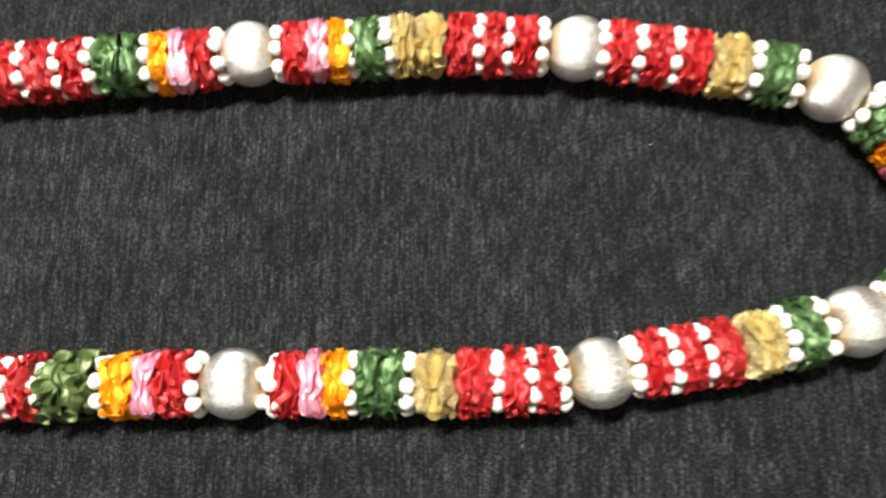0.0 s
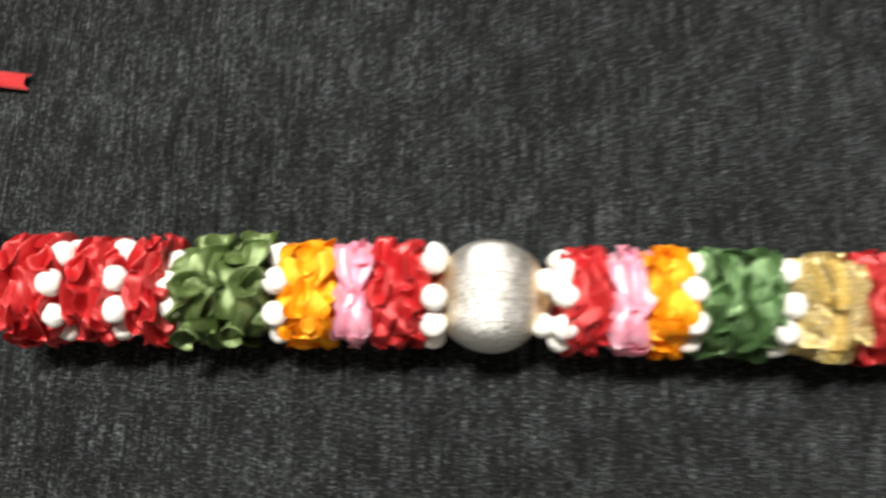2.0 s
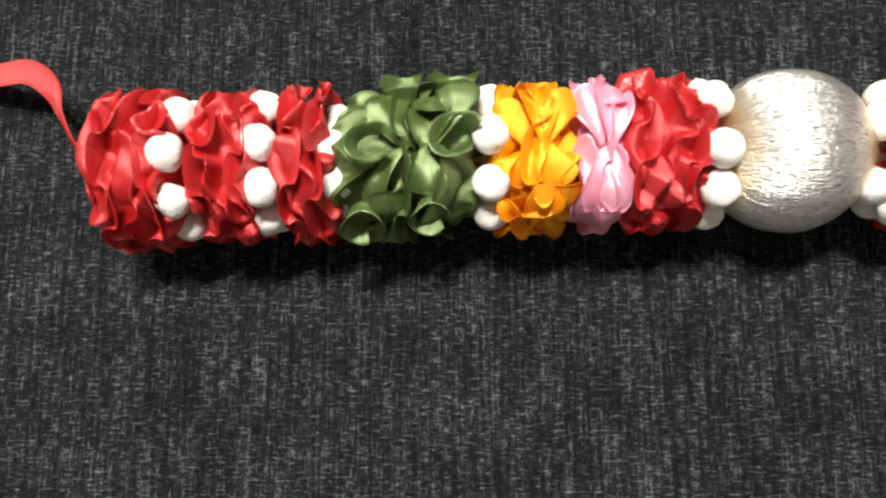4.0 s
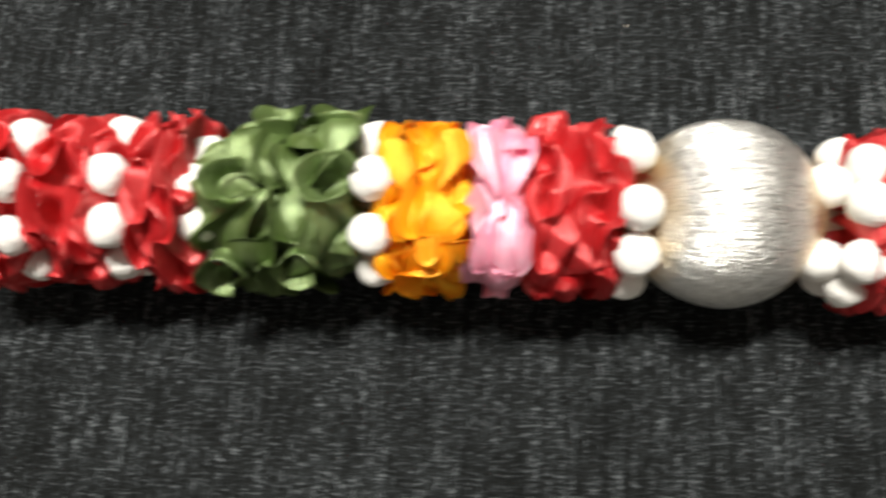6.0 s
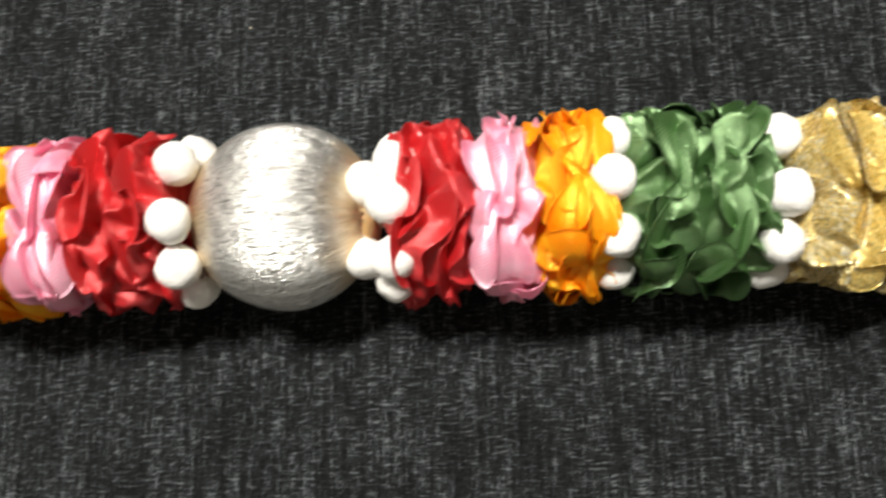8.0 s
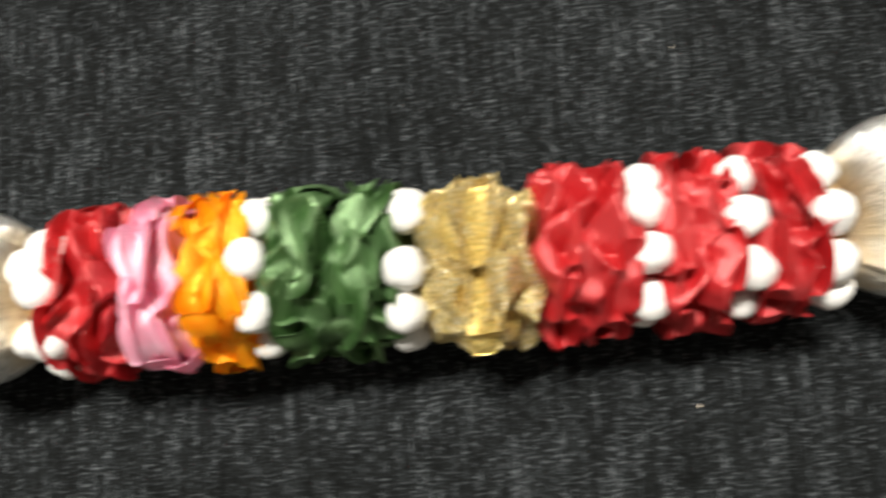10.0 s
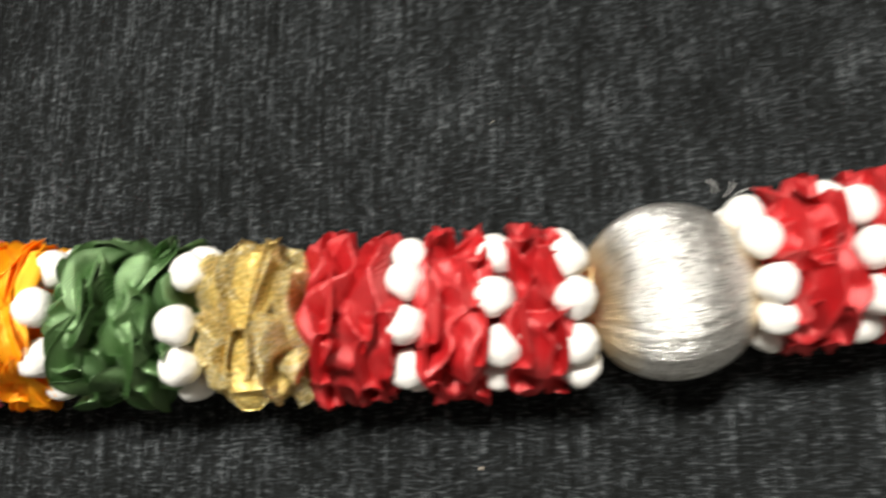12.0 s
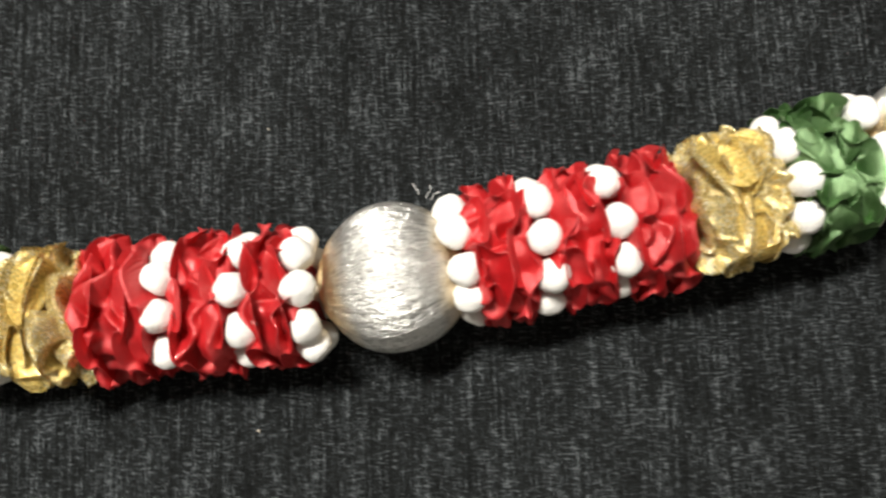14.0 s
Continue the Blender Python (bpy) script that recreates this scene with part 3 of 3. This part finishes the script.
def ruffle(a, b, mat, label, seed, R=0.0160, k=4, period=0.0054, sway=0.0018, nodes=5, loops=3, width=0.0075, stand=0.9, frills=2, lobes=4, bend=1.0, W=0.0065, curls=(), core=0.82, scoops=3, scoop_wide=0.0070, deep=0.0016):
    """A ruffle between the ways a and b: the gathered body, the bights of ribbon between its stitches, and free edges that stand out."""
    rng = np.random.default_rng(seed)
    a, b = min(a, b) - 0.0008, max(a, b) + 0.0008
    half = (b - a) / 2
    v, f, u = puff(rng, a + 0.0005, b - 0.0005, R * core, k, period, sway, nodes, deep=deep)
    body = part_mesh("ruffle", mesh_from("ruffle", v, f, mat, True, u), garland, label)
    start = rng.uniform(-0.25, 0.25)
    at = [start + 2 * math.pi * (n + rng.uniform(-0.12, 0.12)) / nodes for n in range(nodes)]
    knot = [(a + b) / 2 + rng.uniform(-0.35, 0.35) * half for n in range(nodes)]
    at.append(at[0] + 2 * math.pi)
    knot.append(knot[0])
    for n in range(nodes):
        side = rng.choice((-1, 1))
        for j in range(loops):
            lie = 2 * (j + 0.5) / loops - 1
            slip = rng.uniform(-0.16, 0.16, 2)
            side = -side
            v, f, u = fold(rng, at[n] - 0.08 + slip[0], at[n + 1] + 0.08 + slip[1], knot[n], knot[n + 1], lie * (half - 0.001) + rng.uniform(-0.0008, 0.0008),
                           width * rng.uniform(0.8, 1.2), side * stand * rng.uniform(0.45, 1.2) - 0.3 * lie, R * rng.uniform(0.97, 1.03), a, b)
            part_mesh("fold", mesh_from("fold", v, f, mat, True, u), body)
    for n in range(nodes):
        gap = (at[n + 1] - at[n]) * R
        for turn in (-1, 1):
            for j in range(scoops):
                lie = (2 * (j + 0.5) / scoops - 1) if scoops > 1 else 0.0
                lie += rng.uniform(-0.15, 0.15)
                v, f, u = scoop(rng, knot[n] + lie * 0.30 * half, at[n] + rng.uniform(-0.05, 0.05), turn, math.atan2(lie * half * 0.75, gap * 0.5),
                                R * rng.uniform(0.97, 1.03), gap * rng.uniform(0.46, 0.66), scoop_wide * rng.uniform(0.75, 1.2),
                                rng.choice((-0.75, 0.6, 0.95)) * rng.uniform(0.7, 1.15), a, b)
                part_mesh("pleat", mesh_from("pleat", v, f, mat, True, u), body)
    phase = rng.uniform(0, 6.28)
    for j in range(frills):
        edge = 2 * (j + 0.5) / frills - 1
        phase += 1.3 + rng.uniform(-0.6, 0.6)
        v, f, u = frill(rng, (a + b) / 2 + edge * half, R * rng.uniform(0.97, 1.02), W * rng.uniform(0.9, 1.1), lobes, phase, bend * rng.uniform(0.8, 1.2),
                        -0.40 * edge + rng.uniform(-0.2, 0.2), a, b)
        part_mesh("frill", mesh_from("frill", v, f, mat, True, u), body)
    for share, deg in curls:
        v, f, u = curl(rng, a + share * (b - a), math.radians(deg) + rng.uniform(-0.05, 0.05), R)
        part_mesh("curl", mesh_from("curl", v, f, mat, True, u), body)
    return body


CURLS = ((0.30, -4), (0.83, 4), (0.50, 52), (0.84, 62), (0.22, -62), (0.66, -54), (0.22, 118), (0.72, 165), (0.30, 225))
KINDS = {
    "red": (RED, "gathered red satin ribbon ruffle", dict(k=4, period=0.0050, sway=0.0017, deep=0.0027, nodes=5, loops=0, frills=2, lobes=5, bend=0.7, W=0.0058, core=0.95, scoops=0)),
    "pink": (PINK, "gathered pale pink satin ribbon ruffle", dict(k=2, period=0.0046, sway=0.0012, core=0.91, deep=0.0020, nodes=4, loops=0, width=0.0066, stand=0.7, frills=1, lobes=4, bend=0.6, scoops=2, scoop_wide=0.0074)),
    "orange": (ORANGE, "gathered bright orange satin ribbon ruffle", dict(k=4, period=0.0058, core=0.87, deep=0.0024, nodes=5, loops=0, width=0.0068, stand=0.9, frills=1, lobes=5, bend=1.1, scoops=3, scoop_wide=0.0068)),
    "green": (GREEN, "gathered bottle green satin ribbon ruffle", dict(k=3, period=0.0070, sway=0.0020, deep=0.0030, nodes=5, loops=2, width=0.0070, stand=1.0, frills=2, lobes=5, bend=0.9, core=0.85, scoops=2, scoop_wide=0.0085)),
    "olive": (OLIVE, "gathered olive green satin ribbon ruffle", dict(k=3, period=0.0085, sway=0.0026, nodes=5, loops=2, width=0.0070, stand=0.8, frills=1, lobes=4, bend=0.6, curls=CURLS, core=0.80, scoops=1, scoop_wide=0.0090)),
    "gold": (GOLD, "gathered glittering gold tissue ribbon ruffle", dict(k=3, period=0.0072, sway=0.0024, deep=0.0028, core=0.91, nodes=4, loops=2, width=0.0080, stand=0.95, frills=1, lobes=4, bend=0.8, W=0.0070, scoops=1, scoop_wide=0.0095)),
}
NEAR = [(-0.2380, -0.2210, "red"), (-0.2175, -0.2040, "red"), (-0.2005, -0.1898, "red"), (-0.1900, -0.161, "olive"), (-0.158, -0.1425, "orange"),
        (-0.1425, -0.1325, "pink"), (-0.1325, -0.1168, "red"), (-0.0785, -0.0655, "red"), (-0.0655, -0.0550, "pink"), (-0.0550, -0.0435, "orange"),
        (-0.0410, -0.0170, "green"), (-0.0135, 0.0055, "gold"), (0.0060, 0.0230, "red"), (0.0260, 0.0390, "red"), (0.0420, 0.0530, "red"),
        (0.0888, 0.1025, "red"), (0.1060, 0.1180, "red"), (0.1210, 0.1345, "red"), (0.1355, 0.1545, "gold"), (0.1570, 0.1725, "green")]
FAR = [(0.173, 0.156, "green"), (0.152, 0.133, "gold"), (0.132, 0.117, "red"), (0.114, 0.099, "red"), (0.096, 0.081, "red"), (0.0475, 0.033, "red"),
       (0.031, 0.018, "red"), (0.016, 0.001, "red"), (-0.0005, -0.0155, "gold"), (-0.0155, -0.0285, "gold"), (-0.0315, -0.0475, "green"),
       (-0.0495, -0.060, "orange"), (-0.060, -0.070, "pink"), (-0.070, -0.084, "red"), (-0.1185, -0.131, "red"), (-0.131, -0.141, "pink"),
       (-0.141, -0.151, "orange"), (-0.1535, -0.181, "green"), (-0.1835, -0.197, "red"), (-0.2, -0.216, "red"), (-0.2185, -0.244, "red")]
seed = 100
for far, rows in ((False, NEAR), (True, FAR)):
    for a, b, kind in rows:
        seed += 1
        mat, label, opts = KINDS[kind]
        ruffle(along(a, far), along(b, far), mat, label, seed, **opts)

# the bend at the far end: pieces between the last balls of the two strands
b0, b1 = along(0.192), along(0.1935, True)
at = b0 + 0.0205
for length, kind in ((0.016, "green"), (0.012, "orange"), (0.010, "pink"), (b1 - b0 - 0.041 - 0.076, "red"), (0.010, "pink"), (0.012, "orange"), (0.016, "green")):
    seed += 1
    mat, label, opts = KINDS[kind]
    ruffle(at, at + length, mat, label, seed, **opts)
    at += length


# ---------------------------------------------------------------- foam beads
def bead_mesh(seed_no):
    """A cut foam bead: a ball with soft flats."""
    rng = np.random.default_rng(seed_no)
    bm = bmesh.new()
    bmesh.ops.create_icosphere(bm, subdivisions=3, radius=1)
    d = rng.normal(size=(22, 3))
    d /= np.linalg.norm(d, axis=1)[:, None]
    c = rng.uniform(0.83, 0.94, 22)
    for v in bm.verts:
        u = np.array(v.co)
        dots = d @ u
        r = min([1.0] + [ci / x for ci, x in zip(c, dots) if x > 0.2])
        v.co = Vector(u * (0.08 + 0.92 * r) * 0.0039)
    me = bpy.data.meshes.new("bead")
    bm.to_mesh(me)
    bm.free()
    me.materials.append(FOAM)
    me.polygons.foreach_set("use_smooth", [True] * len(me.polygons))
    return me


BEADS = [bead_mesh(n) for n in range(6)]


def bead_at(s, th, r, rng):
    p = on_line(np.array(s), np.array(r), np.array(th))
    p[2] = max(p[2], 0.0039)
    turn = Euler([rng.uniform(0, 6.28) for _ in range(3)]).to_matrix().to_4x4()
    m = Matrix.Translation(p) @ turn @ Matrix.Diagonal((1, 1, rng.uniform(0.95, 1.06), 1))
    part_mesh("bead", BEADS[int(rng.integers(0, 6))], garland, "", m)


def bead_ring(s, degrees, rng, r=0.0121, n=8):
    """Beads round the cord at way s: those at the given degrees from the uppermost point, then others evenly over the rest of the ring."""
    rest = 360 - (max(degrees) - min(degrees))
    more = n - len(degrees)
    more_at = [max(degrees) + rest * (i + 1) / (more + 1) for i in range(more)]
    for n_bead, deg in enumerate(list(degrees) + more_at):
        sunk = 0.0 if n_bead < len(degrees) else 0.0008
        bead_at(s + rng.uniform(-0.0005, 0.0005), math.radians(deg), r - sunk + rng.uniform(-0.0003, 0.0003), rng)


NEAR_RINGS = [(-0.2210, (47, -1, -47)), (-0.2037, (60, 6, -36)), (-0.1896, (62, 6, -42)), (-0.1588, (53, 7, -38)), (-0.1150, (40, -13, -51, -95)),
              (-0.0782, (32, -1, -47, -82)), (-0.0423, (50, 7, -38)), (-0.0162, (44, -8, -46)), (0.0247, (54, 26, -14, -58)), (0.0403, (49, 7, -34)),
              (0.0534, (37, 0, -39, -69)), (0.0874, (60, 25, -15, -44)), (0.1043, (40, 0, -40, -81)), (0.1196, (48, 1, -39)), (0.1570, (78, 35, -6, -44)),
              (0.1745, (77, 50, 0, -50))]
FAR_RINGS = [(0.1745, 10), (0.154, 5), (0.1155, -8), (0.0975, 4), (0.0795, 0), (0.049, 0), (0.032, 12), (0.017, -4), (-0.030, 0), (-0.0485, 5),
             (-0.0855, 14), (-0.1163, -4), (-0.1523, 6), (-0.182, 3), (-0.1985, 12), (-0.2172, -5)]
rng_beads = np.random.default_rng(31)
for x, degrees in NEAR_RINGS:
    # the ring by the olive ruffle is sunk deeper between its neighbours
    bead_ring(along(x), degrees, rng_beads, 0.0086 if x == -0.1896 else 0.0121)
for x, top in FAR_RINGS:
    bead_ring(along(x, True), (top + 45, top, top - 45), rng_beads)
for s in (b0 + 0.0185, b1 - 0.0185):
    bead_ring(s, (55, 10, -35), rng_beads)
# loose beads slipped down against the first ball
for x, deg, r in ((-0.0830, 27, 0.0085), (-0.0834, -64, 0.0092)):
    bead_at(along(x), math.radians(deg), r, rng_beads)


# ---------------------------------------------------------------- silver balls
def ball_mesh(seed_no, R=0.0165, n_round=150, n_long=44):
    """A ball wound with thread from pole to pole along x: the strands stand a little proud of one another."""
    rng = np.random.default_rng(seed_no)
    strand = rng.normal(0, 0.00009, n_round)
    th = np.linspace(0, 2 * math.pi, n_round, endpoint=False)
    lat = np.linspace(0.10, math.pi - 0.10, n_long)
    TH, LA = np.meshgrid(th, lat, indexing="ij")
    r = R + strand[:, None] * np.sin(LA) + 0.00008 * np.sin(3 * TH + 5 * LA) - 0.0012 * np.exp(-((np.minimum(LA, math.pi - LA)) / 0.16) ** 2)
    TH = TH + 0.05 * np.sin(2 * LA + 3 * TH)
    v = np.stack([r * np.cos(LA), r * np.sin(LA) * np.sin(TH), r * np.sin(LA) * np.cos(TH)], -1).reshape(-1, 3)
    i, j = np.meshgrid(np.arange(n_round), np.arange(n_long - 1), indexing="ij")
    i2 = (i + 1) % n_round
    q = np.stack([i * n_long + j, i * n_long + j + 1, i2 * n_long + j + 1, i2 * n_long + j], -1).reshape(-1, 4)
    return mesh_from("ball", v, q, SILVER)


def glue_mesh(seed_no, R=0.0165):
    """A smear of set glue round a ball's hole, a thin cap that bulges at the middle."""
    rng = np.random.default_rng(seed_no)
    nr, na = 9, 36
    verts, faces = [], []
    lobes = [rng.uniform(0.03, 0.11) for _ in range(4)]
    ph = [rng.uniform(0, 6.28) for _ in range(4)]
    for i in range(nr):
        for k in range(na):
            a = 2 * math.pi * k / na
            reach = 0.58 * (1 + sum(l * math.sin((n + 1) * a + p) for n, (l, p) in enumerate(zip(lobes, ph))))
            la = 0.06 + (reach - 0.06) * i / (nr - 1)
            r = R + 0.0005 * (1 - (i / (nr - 1)) ** 2) - 0.0005 * (i / (nr - 1)) ** 4 - 0.0006 * math.exp(-(la / 0.12) ** 2)
            verts.append((r * math.cos(la), r * math.sin(la) * math.cos(a), r * math.sin(la) * math.sin(a)))
    for i in range(nr - 1):
        for k in range(na):
            k2 = (k + 1) % na
            faces.append((i * na + k, (i + 1) * na + k, (i + 1) * na + k2, i * na + k2))
    return mesh_from("glue", verts, faces, GLUE)


GLUES = [glue_mesh(n) for n in range(4)]
for n, (x, far) in enumerate(((-0.0985, False), (0.0724, False), (0.192, False), (0.1935, True), (0.0674, True), (-0.1015, True))):
    s = along(x, far)
    p = on_line(np.array(s), np.array(0.0), np.array(0.0))
    i = int(np.searchsorted(S_AXIS, s))
    yaw = math.atan2(T_AXIS[i, 1], T_AXIS[i, 0])
    ball = part_mesh("ball", ball_mesh(50 + n), garland, "silver ball wound with glinting thread",
                     Matrix.Translation((p[0], p[1], 0.0167)) @ Matrix.Rotation(yaw, 4, "Z") @ Matrix.Rotation(0.7 * n, 4, "X"))
    for side in (0, 1):
        part_mesh("glue", GLUES[(n + side) % 4], ball, "amber set glue round the hole", Matrix.Rotation(math.pi * side, 4, "Z") @ Matrix.Rotation(n, 4, "X"))


# ---------------------------------------------------------------- cord, tie ribbon, threads, lint
def tube_along(pts, radius, sides=8):
    """A thin round tube through the points."""
    p = np.array(pts, float)
    t = np.gradient(p, axis=0)
    t /= np.linalg.norm(t, axis=1)[:, None]
    ref = np.array([0.13, 0.21, 0.97])
    u = np.cross(t, ref)
    u /= np.linalg.norm(u, axis=1)[:, None]
    w = np.cross(t, u)
    a = np.linspace(0, 2 * math.pi, sides, endpoint=False)
    v = p[:, None] + radius * (np.cos(a)[None, :, None] * u[:, None] + np.sin(a)[None, :, None] * w[:, None])
    n = len(p)
    faces = [(i * sides + k, i * sides + (k + 1) % sides, (i + 1) * sides + (k + 1) % sides, (i + 1) * sides + k) for i in range(n - 1) for k in range(sides)]
    return v.reshape(-1, 3), faces


s_cord = np.arange(along(-0.238), along(-0.243, True), 0.004)
v, f = tube_along(on_line(s_cord, 0 * s_cord, 0 * s_cord), 0.0022)
part_mesh("cord", mesh_from("cord", v, f, CORD), garland, "pale cotton cord through the beads")


def tie_ribbon(pts, width, name, label):
    """A loose satin ribbon end: points are x, y, z and its twist in degrees (0: lying flat)."""
    _, p = smooth_line(pts, 0.0012)
    c, tw = p[:, :3], np.radians(p[:, 3])
    t = np.gradient(c, axis=0)
    t /= np.linalg.norm(t, axis=1)[:, None]
    flat = np.cross(t, (0, 0, 1.0))
    flat /= np.linalg.norm(flat, axis=1)[:, None]
    lift = np.cross(flat, t)
    across = np.cos(tw)[:, None] * flat + np.sin(tw)[:, None] * lift
    nrm = np.cross(across, t)
    n, nw = len(c), 6
    w = np.linspace(-0.5, 0.5, nw)
    # fishtail cut at the free end
    notch = np.zeros((n, nw))
    notch[-5:] = (np.linspace(0, 1, 5)[:, None]) * (0.004 * (2 * np.abs(w) - 0.5))[None]
    mid = c[:, None] + width * w[None, :, None] * across[:, None] + notch[..., None] * t[:, None] + (0.0003 * np.cos(2 * math.pi * w))[None, :, None] * nrm[:, None]
    a, b = mid + 0.00012 * nrm[:, None], mid - 0.00012 * nrm[:, None]
    v = np.concatenate([a.reshape(-1, 3), b.reshape(-1, 3)])
    v[:, 2] = np.maximum(v[:, 2], 0.0004)
    q = [(i * nw + j, (i + 1) * nw + j, (i + 1) * nw + j + 1, i * nw + j + 1) for i in range(n - 1) for j in range(nw - 1)]
    h = n * nw
    q += [tuple(h + x for x in reversed(f)) for f in q]
    for j in (0, nw - 1):
        q += [(i * nw + j, (i + 1) * nw + j, h + (i + 1) * nw + j, h + i * nw + j) for i in range(n - 1)]
    s = np.arange(n) * 0.0012
    uv = np.stack(np.meshgrid(s, w * width, indexing="ij"), -1).reshape(-1, 2)
    part_mesh(name, mesh_from(name, v, q, RED, True, np.concatenate([uv, uv])), garland, label)


tie_ribbon([(-0.236, 0.029, 0.016, 80), (-0.243, 0.031, 0.018, 80), (-0.2485, 0.039, 0.018, 62), (-0.2525, 0.0465, 0.016, 30), (-0.261, 0.0525, 0.012, 8),
            (-0.275, 0.0545, 0.006, 0), (-0.293, 0.062, 0.002, 0), (-0.301, 0.080, 0.002, 0), (-0.294, 0.095, 0.003, 0), (-0.279, 0.1005, 0.003, 5),
            (-0.255, 0.0995, 0.002, 0)], 0.0055, "tie_ribbon", "narrow red satin tie ribbon with a notched end")

for base, bends in (((0.0815, 0.0515, 0.0285), [(0.0035, 0.003, 0.0032), (0.0075, 0.0035, 0.002)]), ((0.0790, 0.0530, 0.027), [(-0.0012, 0.003, 0.003), (-0.004, 0.0062, 0.003)]),
                    ((0.0805, 0.0520, 0.028), [(0.003, 0.005, 0.002), (0.002, 0.008, 0.0025)]),
                    ((-0.0838, 0.0262, 0.0225), [(0.004, -0.003, 0.003), (0.009, -0.004, 0.001)])):
    pts = [base] + [tuple(np.add(base, np.multiply(d, 0.36))) for d in bends]
    _, p = smooth_line(pts, 0.0006)
    v, f = tube_along(p, 0.00007, 5)
    part_mesh("thread_end", mesh_from("thread_end", v, f, METAL), garland, "loose silver thread end")


def lint(spots):
    """A few specks of fluff on the cloth."""
    rng = np.random.default_rng(8)
    bm = bmesh.new()
    for x, y, r in spots:
        m = Matrix.Translation((x, y, r * 0.5)) @ Matrix.Rotation(rng.uniform(0, 6), 4, "Z") @ Matrix.Diagonal((1, rng.uniform(0.5, 0.9), 0.6, 1))
        got = bmesh.ops.create_icosphere(bm, subdivisions=2, radius=r, matrix=m)
        for vert in got["verts"]:
            vert.co += Vector(rng.normal(0, r * 0.13, 3))
    me = bpy.data.meshes.new("lint")
    bm.to_mesh(me)
    bm.free()
    me.materials.append(CORD)
    tagged(new("lint", me), label="specks of pale lint on the dark cloth", category="lint", kind="stuff")


lint([(0.037, 0.003, 0.0003), (0.178, 0.043, 0.0003), (0.106, 0.155, 0.0004), (0.040, 0.077, 0.0002), (-0.112, 0.076, 0.0002)])
